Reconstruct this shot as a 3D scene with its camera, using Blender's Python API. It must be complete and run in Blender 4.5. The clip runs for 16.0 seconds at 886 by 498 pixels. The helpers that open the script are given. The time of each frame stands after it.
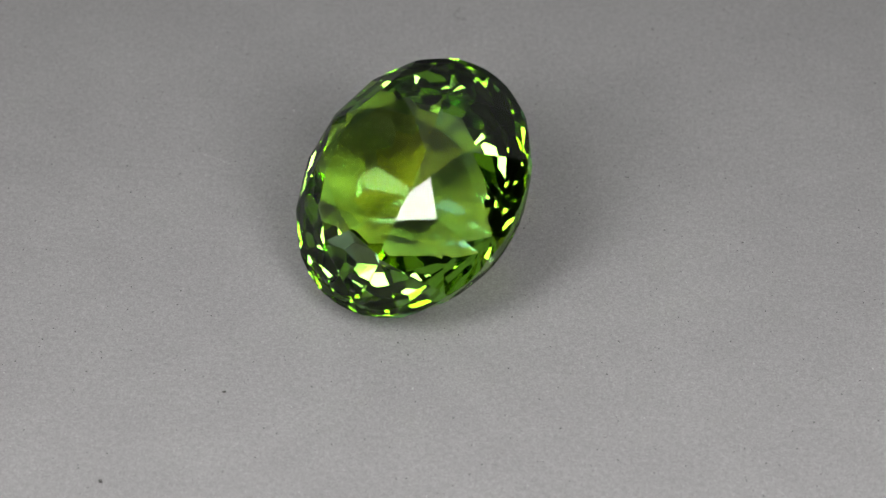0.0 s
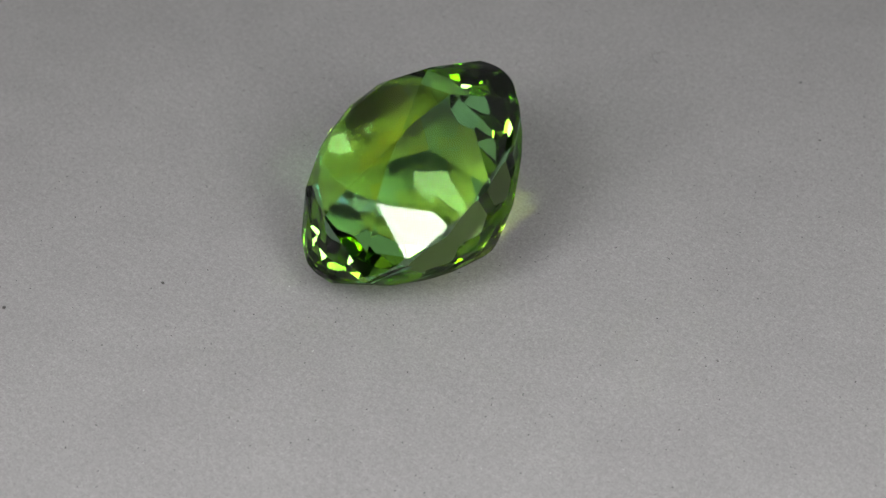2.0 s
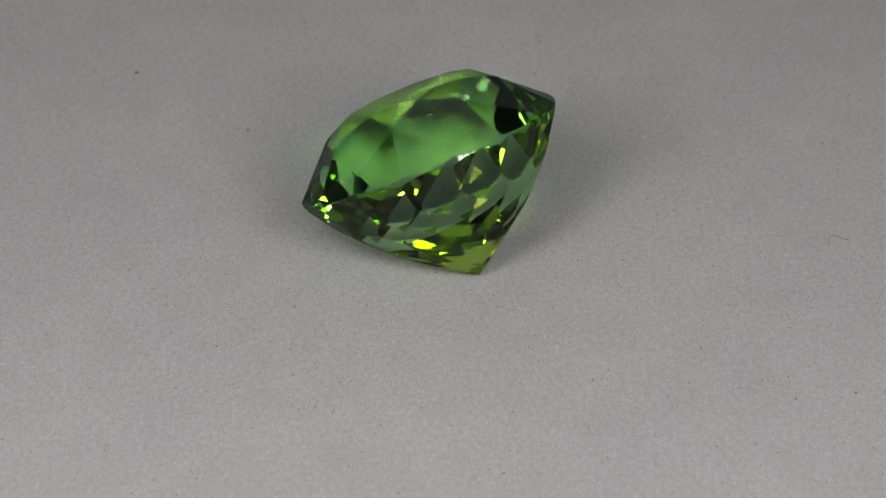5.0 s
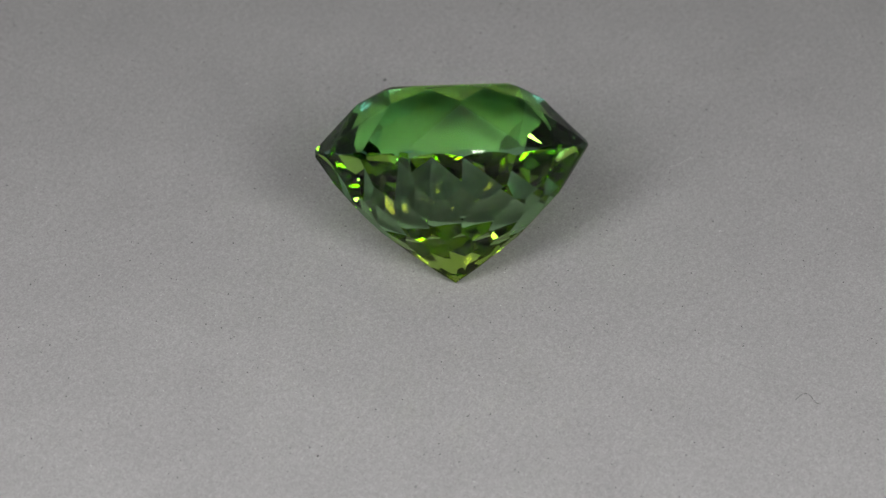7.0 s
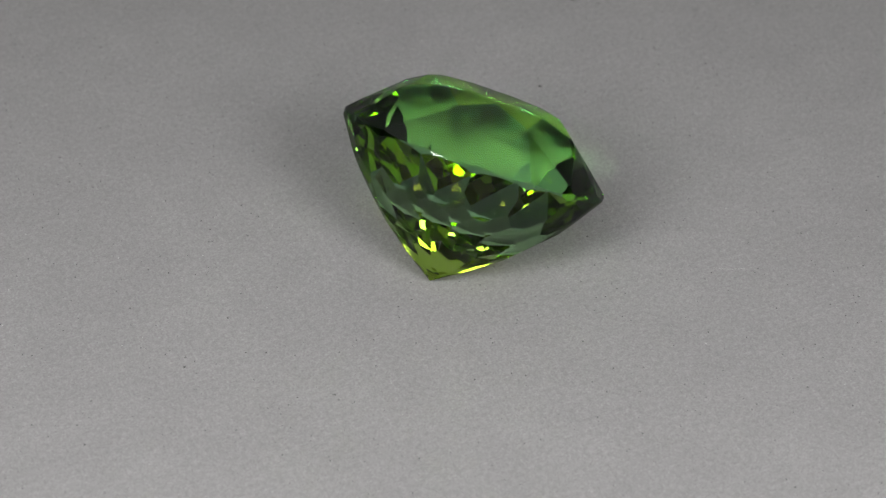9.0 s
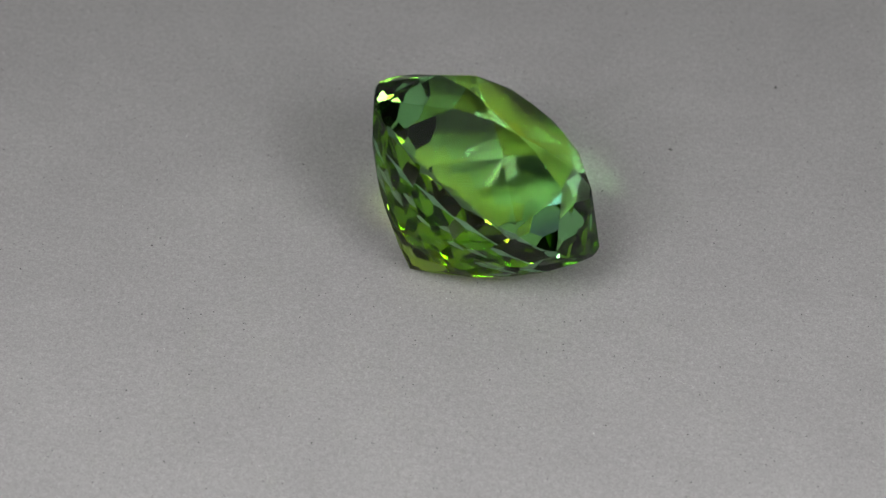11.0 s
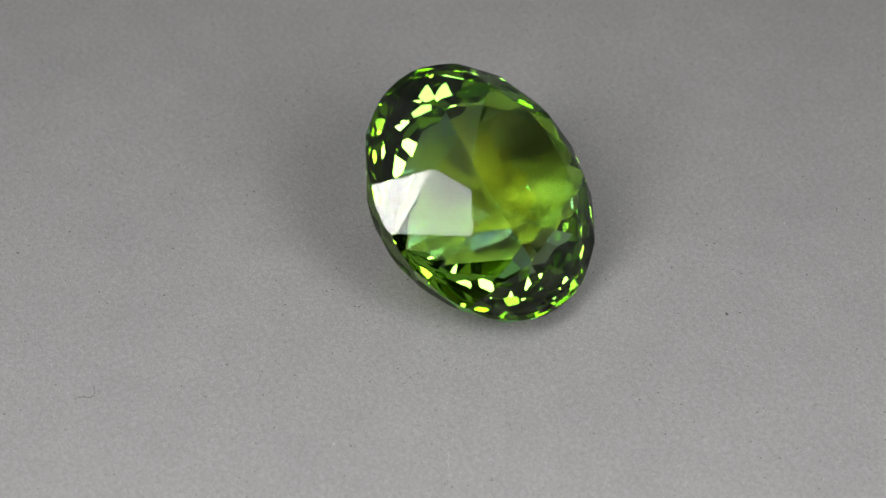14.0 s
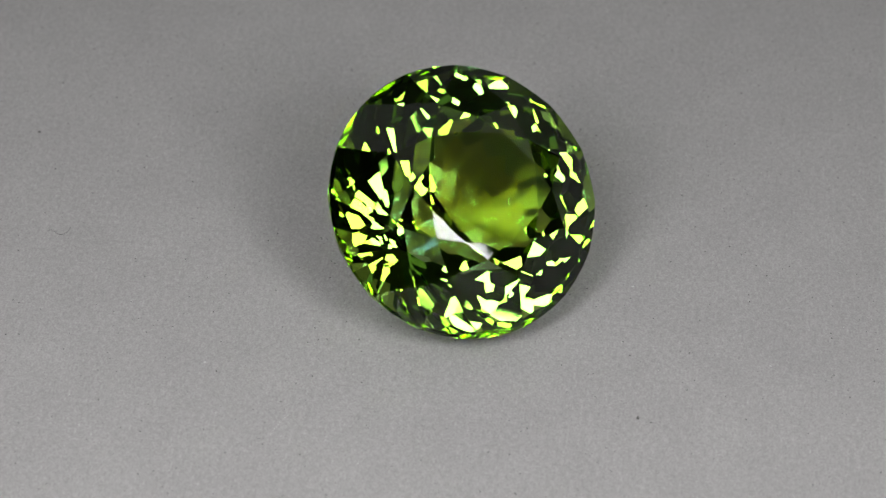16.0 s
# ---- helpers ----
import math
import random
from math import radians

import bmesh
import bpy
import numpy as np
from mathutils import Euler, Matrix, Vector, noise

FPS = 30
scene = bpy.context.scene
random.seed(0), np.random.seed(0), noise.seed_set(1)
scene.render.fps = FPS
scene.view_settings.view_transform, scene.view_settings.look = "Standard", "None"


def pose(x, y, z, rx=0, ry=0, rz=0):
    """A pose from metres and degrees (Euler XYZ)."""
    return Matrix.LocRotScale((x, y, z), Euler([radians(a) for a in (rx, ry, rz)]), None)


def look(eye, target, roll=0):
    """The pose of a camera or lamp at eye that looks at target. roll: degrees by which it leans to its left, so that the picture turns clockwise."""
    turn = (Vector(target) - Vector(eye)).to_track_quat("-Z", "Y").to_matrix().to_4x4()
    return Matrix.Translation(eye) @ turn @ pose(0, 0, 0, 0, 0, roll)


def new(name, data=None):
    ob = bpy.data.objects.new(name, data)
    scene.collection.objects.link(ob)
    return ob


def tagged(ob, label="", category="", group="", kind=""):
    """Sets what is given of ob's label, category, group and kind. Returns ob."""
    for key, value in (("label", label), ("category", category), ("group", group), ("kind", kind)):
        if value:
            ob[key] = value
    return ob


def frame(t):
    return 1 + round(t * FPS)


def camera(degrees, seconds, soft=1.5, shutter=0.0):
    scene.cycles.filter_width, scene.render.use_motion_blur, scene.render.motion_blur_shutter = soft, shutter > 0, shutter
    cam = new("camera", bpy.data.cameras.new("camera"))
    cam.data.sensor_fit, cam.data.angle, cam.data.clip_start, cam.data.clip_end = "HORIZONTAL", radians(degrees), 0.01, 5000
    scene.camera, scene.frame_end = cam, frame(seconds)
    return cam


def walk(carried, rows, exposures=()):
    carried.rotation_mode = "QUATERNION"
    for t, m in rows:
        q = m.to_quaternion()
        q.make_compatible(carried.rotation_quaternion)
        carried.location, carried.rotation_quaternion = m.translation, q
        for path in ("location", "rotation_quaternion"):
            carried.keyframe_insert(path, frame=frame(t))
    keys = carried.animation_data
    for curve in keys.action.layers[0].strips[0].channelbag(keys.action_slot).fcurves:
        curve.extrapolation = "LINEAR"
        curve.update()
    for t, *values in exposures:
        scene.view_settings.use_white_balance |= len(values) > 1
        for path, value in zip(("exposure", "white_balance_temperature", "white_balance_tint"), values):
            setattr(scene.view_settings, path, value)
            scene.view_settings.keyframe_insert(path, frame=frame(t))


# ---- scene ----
cam = camera(18.88, 16.0)
cam.data.dof.use_dof, cam.data.dof.focus_distance, cam.data.dof.aperture_fstop = True, 0.1150, 90
VIEW = look((0, -0.08557, 0.08008), (-0.00022, 0.00045, 0), 0.40)
walk(cam, [(0, VIEW), (16, VIEW)], [(0, 0), (3.5, -0.02), (7, -0.06), (9, -0.06), (12.5, -0.03), (16, 0)])

# ---- light ----
world = bpy.data.worlds.new("room_light")
scene.world = world
world.use_nodes = True
world.node_tree.nodes["Background"].inputs[0].default_value = (0.9, 0.95, 1, 1)
world.node_tree.nodes["Background"].inputs[1].default_value = 0.05


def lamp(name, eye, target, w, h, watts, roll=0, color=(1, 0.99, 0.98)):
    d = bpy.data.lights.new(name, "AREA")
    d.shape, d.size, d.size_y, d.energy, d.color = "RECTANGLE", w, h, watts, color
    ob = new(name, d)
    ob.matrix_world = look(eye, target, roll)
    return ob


# two panels that flank the lens; a smaller, dimmer one high above it; a wide, dim fill, added unseen under the ceiling
# at the back of the room to brighten the stone's tip
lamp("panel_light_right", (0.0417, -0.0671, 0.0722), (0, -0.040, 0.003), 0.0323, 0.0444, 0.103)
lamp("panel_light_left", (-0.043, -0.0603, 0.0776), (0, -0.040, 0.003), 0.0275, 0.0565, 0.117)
lamp("panel_light_top", (-0.0122, -0.3472, 0.4925), (0, 0, 0.003), 0.105, 0.130, 0.39)
lamp("overhead_fill", (0, 1.3, 2.4), (0, 1.3, 0), 5.4, 3.2, 19)
scene.cycles.max_bounces, scene.cycles.glossy_bounces, scene.cycles.transmission_bounces = 32, 32, 32
scene.cycles.blur_glossy = 0.1      # keeps the bright pattern under the stone crisp


# ---- materials ----
def material(name):
    m = bpy.data.materials.new(name)
    m.use_nodes = True
    n = m.node_tree.nodes
    return m, n, m.node_tree.links, n["Principled BSDF"]


def gem_glass(name, tint, inner, gloss_level=0.7):
    """A coloured stone: clear gloss outside, tint for what goes through it, inner for what is thrown back inside; both
    stand in for colour lost along the light's path.
    """
    m = bpy.data.materials.new(name)
    m.use_nodes = True
    n, l = m.node_tree.nodes, m.node_tree.links
    n.remove(n["Principled BSDF"])
    fres, ramp = n.new("ShaderNodeFresnel"), n.new("ShaderNodeValToRGB")
    fres.inputs["IOR"].default_value = 1.635
    stops = ramp.color_ramp.elements
    stops[0].position, stops[0].color = 0.06, (gloss_level,) * 3 + (1,)
    stops[1].position, stops[1].color = 0.97, (*inner, 1)
    for at, level in ((0.2, gloss_level * 0.5), (0.85, gloss_level * 0.6)):
        stops.new(at).color = (level,) * 3 + (1,)
    l.new(fres.outputs[0], ramp.inputs[0])
    gloss, both = n.new("ShaderNodeBsdfGlossy"), n.new("ShaderNodeMixShader")
    gloss.inputs["Roughness"].default_value = 0
    ray = n.new("ShaderNodeBsdfRefraction")
    ray.inputs["Color"].default_value = (*tint, 1)
    ray.inputs["IOR"].default_value, ray.inputs["Roughness"].default_value = 1.635, 0
    l.new(ramp.outputs[0], gloss.inputs["Color"])
    l.new(fres.outputs[0], both.inputs[0])
    l.new(ray.outputs[0], both.inputs[1])
    l.new(gloss.outputs[0], both.inputs[2])
    l.new(both.outputs[0], n["Material Output"].inputs["Surface"])
    return m


# one green stone: per-facet tints stand in for colour that shifts with light's path
CROWN = gem_glass("blue_green_path_tint", (0.56, 0.88, 0.87), (0.76, 0.91, 0.50), 0.65)
STAR = gem_glass("green_path_tint", (0.61, 0.81, 0.45), (0.62, 0.82, 0.40), 0.65)
TOP = gem_glass("yellow_path_tint", (0.64, 0.79, 0.31), (0.60, 0.82, 0.34), 0.6)
BELT = gem_glass("pale_green_path_tint", (0.74, 0.94, 0.50), (0.62, 0.70, 0.26), 0.45)
PAVILION = gem_glass("yellow_green_path_tint", (0.82, 0.92, 0.46), (0.66, 0.70, 0.26), 0.4)
TIP = gem_glass("deep_yellow_path_tint", (0.96, 0.94, 0.32), (0.74, 0.75, 0.22), 0.4)


def card_material():
    m, n, l, b = material("grey_card")
    co = n.new("ShaderNodeTexCoord")
    tex = []
    for scale, detail in ((11000, 4), (4200, 3), (520, 4), (140, 4)):
        t = n.new("ShaderNodeTexNoise")
        t.inputs["Scale"].default_value, t.inputs["Detail"].default_value = scale, detail
        l.new(co.outputs["Object"], t.inputs["Vector"])
        tex.append(t)
    last = None
    for t, low, high in zip(tex, (0.78, 0.88, 0.96, 0.96), (1.22, 1.12, 1.04, 1.04)):
        r = n.new("ShaderNodeMapRange")
        r.inputs["From Min"].default_value, r.inputs["From Max"].default_value = 0.25, 0.75
        r.inputs["To Min"].default_value, r.inputs["To Max"].default_value = low, high
        l.new(t.outputs[0], r.inputs["Value"])
        if last:
            mu = n.new("ShaderNodeMath")
            mu.operation = "MULTIPLY"
            l.new(last, mu.inputs[0]), l.new(r.outputs[0], mu.inputs[1])
            last = mu.outputs[0]
        else:
            last = r.outputs[0]
    mix = n.new("ShaderNodeVectorMath")
    mix.operation = "SCALE"
    mix.inputs[0].default_value = (0.203, 0.1995, 0.2005)
    l.new(last, mix.inputs["Scale"])
    l.new(mix.outputs[0], b.inputs["Base Color"])
    bump = n.new("ShaderNodeBump")
    bump.inputs["Strength"].default_value, bump.inputs["Distance"].default_value = 0.4, 0.00002
    l.new(tex[0].outputs[0], bump.inputs["Height"])
    l.new(bump.outputs[0], b.inputs["Normal"])
    b.inputs["Roughness"].default_value = 0.75
    b.inputs["Specular IOR Level"].default_value = 0.25
    return m


def plain(name, color, rough=0.7):
    m, n, l, b = material(name)
    co = n.new("ShaderNodeTexCoord")
    t = n.new("ShaderNodeTexNoise")
    t.inputs["Scale"].default_value, t.inputs["Detail"].default_value = 40, 5
    l.new(co.outputs["Object"], t.inputs["Vector"])
    mx = n.new("ShaderNodeMix")
    mx.data_type = "RGBA"
    mx.inputs["A"].default_value = (*[c * 0.8 for c in color], 1)
    mx.inputs["B"].default_value = (*[c * 1.15 for c in color], 1)
    l.new(t.outputs[0], mx.inputs["Factor"])
    l.new(mx.outputs["Result"], b.inputs["Base Color"])
    b.inputs["Roughness"].default_value = rough
    return m


CARD = card_material()
DUST = plain("dark_dust", (0.05, 0.048, 0.046), 0.9)
PALE = plain("pale_dust", (0.34, 0.335, 0.33), 0.9)
BENCH = plain("bench_top", (0.12, 0.12, 0.12), 0.6)
WHITE = plain("white_board", (0.78, 0.78, 0.775), 0.9)
WALL = plain("room_wall", (0.1, 0.1, 0.095), 0.9)


def mesh_of(name, bm, mat):
    me = bpy.data.meshes.new(name)
    bm.to_mesh(me)
    bm.free()
    me.materials.append(mat)
    return me


def part(name, bm, mat, parent=None, label=""):
    ob = new(name, mesh_of(name, bm, mat))
    if parent:
        ob.parent = parent
    return tagged(ob, label) if label else ob


# ---- setting ----
def slab(name, lo, hi, mat):
    bm = bmesh.new()
    bmesh.ops.create_cube(bm, size=1)
    for v in bm.verts:
        v.co = [(a + b) / 2 + c * (b - a) for a, b, c in zip(lo, hi, v.co)]
    return tagged(part(name, bm, mat), kind="structure")


slab("ground", (-3, -3, -0.05), (3, 3, -0.006), BENCH)
# white board added out of view; throws light into the stone from behind
slab("bounce_board", (-0.3, 0.19, -0.006), (0.3, 0.195, 0.10), WHITE)
slab("wall_north", (-3, 3, -0.05), (3, 3.1, 2.5), WALL)
slab("wall_south", (-3, -3.1, -0.05), (3, -3, 2.5), WALL)
slab("wall_east", (3, -3.1, -0.05), (3.1, 3.1, 2.5), WALL)
slab("wall_west", (-3.1, -3.1, -0.05), (-3, 3.1, 2.5), WALL)
slab("ceiling", (-3.1, -3.1, 2.5), (3.1, 3.1, 2.6), WHITE)


def turntable():
    ob = new("turntable")
    bm = bmesh.new()
    bmesh.ops.create_cone(bm, cap_ends=True, segments=128, radius1=0.10, radius2=0.10, depth=0.005)
    bmesh.ops.bevel(bm, geom=[e for e in bm.edges if abs(e.verts[0].co.z - e.verts[1].co.z) < 1e-6],
                    offset=0.0006, segments=2, affect="EDGES")
    bmesh.ops.translate(bm, vec=(0, 0, -0.0035), verts=bm.verts)
    part("platter", bm, BENCH, ob, "dark platter")
    bm = bmesh.new()
    bmesh.ops.create_cone(bm, cap_ends=True, segments=128, radius1=0.099, radius2=0.099, depth=0.001)
    bmesh.ops.translate(bm, vec=(0, 0, -0.0005), verts=bm.verts)
    part("card", bm, CARD, ob, "matt grey card")
    return tagged(ob, "slowly turning round display table covered in matt grey card", "turntable")


TABLE = turntable()

# ---- gemstone ----
R = 0.00585


def facet_polygons(planes):
    """The faces of the solid that all planes (normal, distance, kind) enclose."""
    out = []
    for i, (n, d, kind) in enumerate(planes):
        a = n.orthogonal().normalized()
        b = n.cross(a)
        poly = [n * d + a * s * 4 + b * t * 4 for s, t in ((-1, -1), (1, -1), (1, 1), (-1, 1))]
        for j, (n2, d2, _) in enumerate(planes):
            if j == i or not poly:
                continue
            cut = []
            for k, p in enumerate(poly):
                o = poly[k - 1]
                so, sp = n2.dot(o) - d2, n2.dot(p) - d2
                if (so > 0) != (sp > 0):
                    cut.append(o.lerp(p, so / (so - sp)))
                if sp <= 0:
                    cut.append(p)
            poly = cut
        if len(poly) > 2:
            out.append((poly, kind))
    return out


def tier(count, first, slope, r, z, kind, uneven=0.0, flatter={}):
    """A ring of facets that lean by slope degrees and pass through radius r at height z, none of them quite true; flatter: single ones that lean less."""
    out = []
    rnd = random.Random(round(slope * 10) + count)
    for k in range(count):
        da, ds = rnd.gauss(0, uneven), rnd.gauss(0, uneven * 0.6) - flatter.get(k, 0)
        a = radians(first + 360 / count * k + da)
        s = radians(abs(slope) + ds)
        n = Vector((math.sin(s) * math.cos(a), math.sin(s) * math.sin(a), math.copysign(math.cos(s), slope)))
        out.append((n, math.sin(s) * r + n.z * z, kind))
    return out


def gemstone():
    first, turned = 1.6, 3.37
    planes = [(Vector((0, 0, 1)), 0.471, "table")]
    planes += tier(8, turned + 22.5, 9.8, 0.512, 0.4515, "star", 0.2)
    planes += tier(8, turned, 24.8, 0.473, 0.4515, "upper_kite", 0.2)
    planes += tier(8, turned + 22.5, 40.3, 0.637, 0.3485, "kite", 0.2, {4: 1.3})
    planes += tier(8, turned + 11.25, 45.8, 0.6764, 0.3512, "half", 0.2)
    planes += tier(8, turned - 11.25, 45.8, 0.6764, 0.3512, "half", 0.2)
    planes += tier(48, first, 90, 1.008, 0, "girdle")
    tiers = ((16, first + 11.25, 57.2, 1.0, -0.013), (16, first, 49.0, 0.813, -0.3062), (16, first + 11.25, 45.1, 0.737, -0.3936),
             (16, first, 37.4, 0.5, -0.6314), (16, first + 11.25, 33.1, 0.159, -0.8921))
    for count, a, slope, r, z in tiers:
        planes += tier(count, a, -slope, r, z, "belt" if slope > 50 else "pavilion" if slope > 40 else "tip", 0.35)
    faces = facet_polygons(planes)
    tilt = Matrix.Rotation(radians(125.1), 4, "Z") @ Matrix.Rotation(radians(-39.1), 4, "X")
    low = min((tilt @ p).z for poly, _ in faces for p in poly)
    culet = tilt @ Vector((0, 0, -0.995))
    place = Matrix.Translation((0.00145 - culet.x * R, 0.00130 - culet.y * R, -low * R)) @ tilt
    ob = new("gemstone")
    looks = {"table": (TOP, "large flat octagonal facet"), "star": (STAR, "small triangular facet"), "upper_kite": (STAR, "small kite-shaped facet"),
             "kite": (CROWN, "kite-shaped facet tinted blue-green for its light path"), "half": (CROWN, "triangular facet tinted blue-green for its light path"),
             "belt": (BELT, "facet next to the girdle, tinted pale green for its light path"), "pavilion": (PAVILION, "small rhombic facet tinted yellow-green for its light path"), "tip": (TIP, "narrow facet tinted deep yellow for its light path")}
    ring = bmesh.new()
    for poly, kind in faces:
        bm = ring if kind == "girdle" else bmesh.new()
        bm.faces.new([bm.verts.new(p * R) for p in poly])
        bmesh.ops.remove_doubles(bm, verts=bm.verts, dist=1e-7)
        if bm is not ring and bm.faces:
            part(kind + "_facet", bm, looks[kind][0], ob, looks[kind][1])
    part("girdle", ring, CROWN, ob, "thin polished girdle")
    tagged(ob, "round faceted transparent green gemstone lying tilted on grey card", "gemstone")
    return ob, place


GEM, GEM_PLACE = gemstone()


# ---- dust on the card ----
def speck(x, y, size, mat, seed, label):
    rnd = random.Random(seed)
    bm = bmesh.new()
    bmesh.ops.create_icosphere(bm, subdivisions=1, radius=1)
    for v in bm.verts:
        v.co *= rnd.uniform(0.6, 1.25)
    long, turn = rnd.uniform(1.0, 1.7), rnd.uniform(0, 3.14)
    m = Matrix.Rotation(turn, 4, "Z") @ Matrix.Diagonal((size * long / 2, size / 2, size / 4, 1))
    bmesh.ops.transform(bm, matrix=m, verts=bm.verts)
    low = min(v.co.z for v in bm.verts)
    bmesh.ops.translate(bm, vec=(0, 0, -low), verts=bm.verts)
    ob = tagged(part("dust_speck", bm, mat), label, "dust", "specks on the card")
    return ob, Matrix.Translation((x, y, 0))


def fibre(points, radius, mat, label):
    cu = bpy.data.curves.new("fibre", "CURVE")
    cu.dimensions, cu.bevel_depth, cu.bevel_resolution, cu.resolution_u = "3D", radius, 2, 6
    sp = cu.splines.new("NURBS")
    sp.points.add(len(points) - 1)
    for p, (x, y, z) in zip(sp.points, points):
        p.co = (x / 1000, y / 1000, z / 1000 + radius, 1)
    sp.use_endpoint_u, sp.order_u = True, 3
    tmp = bpy.data.objects.new("fibre", cu)
    me = bpy.data.meshes.new_from_object(tmp)
    bpy.data.objects.remove(tmp)
    me.materials.clear()
    me.materials.append(mat)
    return tagged(new("fibre", me), label, "fibre")


def grains():
    """Fine loose grains all over the card."""
    rnd = random.Random(5)
    out = []
    for mat, count in ((DUST, 3000), (PALE, 350)):
        verts, faces = [], []
        for k in range(count):
            a, d = rnd.uniform(0, 6.283), 0.032 * math.sqrt(rnd.random())
            x, y, s, u = d * math.cos(a), d * math.sin(a), rnd.choice((0.00002, 0.00003, 0.00003, 0.00005)), rnd.uniform(0, 3)
            n = len(verts)
            for j in range(4):
                w = u + j * 1.57
                q = s * rnd.uniform(0.5, 1.1)
                verts.append((x + q * math.cos(w), y + q * math.sin(w), 0.000002))
            verts.append((x, y, s * 0.7))
            faces += [(n + j, n + (j + 1) % 4, n + 4) for j in range(4)]
        me = bpy.data.meshes.new("grains")
        me.from_pydata(verts, [], faces)
        me.materials.append(mat)
        dark = mat is DUST
        out.append(tagged(new("grains", me), ("dark" if dark else "pale") + " fine grains scattered over grey card",
                          "grains", kind="stuff"))
    return out


SPECKS = [(-13.11, -14.3, 0.26, 0), (-8.78, -8.93, 0.20, 0), (4.35, -8.47, 0.11, 0), (-0.95, -8.2, 0.13, 1),
          (9.76, 5.6, 0.10, 0), (8.87, 16.7, 0.14, 0), (5.95, 19.72, 0.20, 0), (-1.65, 11.4, 0.13, 0),
          (-1.9, 13.58, 0.12, 0), (-11.6, 8.73, 0.10, 0), (12.95, 1.78, 0.13, 0), (15.1, -6.06, 0.09, 0),
          (6.0, 10.53, 0.10, 0), (-11.47, 0.92, 0.08, 0), (8.0, 12.9, 0.10, 0), (-7.2, 18.1, 0.10, 0),
          (6.69, -12.3, 0.09, 0), (14.95, -10.5, 0.08, 0), (-7.8, 9.4, 0.13, 1), (13.2, -1.05, 0.08, 0),
          (-6.5, -6.7, 0.08, 0), (-10.1, -4.2, 0.07, 0), (7.6, -1.16, 0.08, 0), (-1.8, -18.0, 0.08, 0),
          (8.1, 9.8, 0.09, 0), (-5.07, -14.3, 0.12, 1), (19.4, 13.35, 0.12, 0), (-7.2, -10.1, 0.07, 0),
          (18.3, -5.7, 0.14, 1), (8.44, 3.0, 0.09, 0)]
DUSTS = []
for i, (x, y, size, pale) in enumerate(SPECKS):
    name = ("pale dust speck" if pale else "large dark dust speck" if size > 0.15 else "tiny dark dust speck") + " lying on grey card"
    DUSTS.append(speck(x / 1000, y / 1000, size * 0.7 / 1000, PALE if pale else DUST, i, name))
FIBRE = [(-0.2, 16.86, 0), (-0.52, 16.88, 0.02), (-0.79, 17.06, 0.03), (-0.78, 17.3, 0.03), (-0.6, 17.5, 0.02), (-0.48, 17.75, 0), (-0.6, 17.82, 0)]
DUSTS.append((fibre(FIBRE, 0.00001, DUST, "thin curled grey fibre lying on grey card"), Matrix()))
LINT = [(-10.32, 5.38, 0), (-10.65, 5.60, 0), (-11.09, 5.83, 0), (-11.57, 5.97, 0)]
DUSTS.append((fibre(LINT, 0.000007, PALE, "short straight pale lint fibre lying on grey card"), Matrix()))
DUSTS += [(g, Matrix()) for g in grains()]


# ---- movement ----
def turned_by(t):
    """Degrees that the table has turned, clockwise from above: a little slower over the first seconds."""
    return 17.275 * t + 3.3 * max(0, 1 - t / 9) ** 1.3


def motions():
    steps = [k * 0.5 for k in range(33)]
    for thing, place in ((TABLE, Matrix()), (GEM, GEM_PLACE), *DUSTS):
        walk(thing, [(t, Matrix.Rotation(radians(-turned_by(t)), 4, "Z") @ place) for t in steps])


motions()
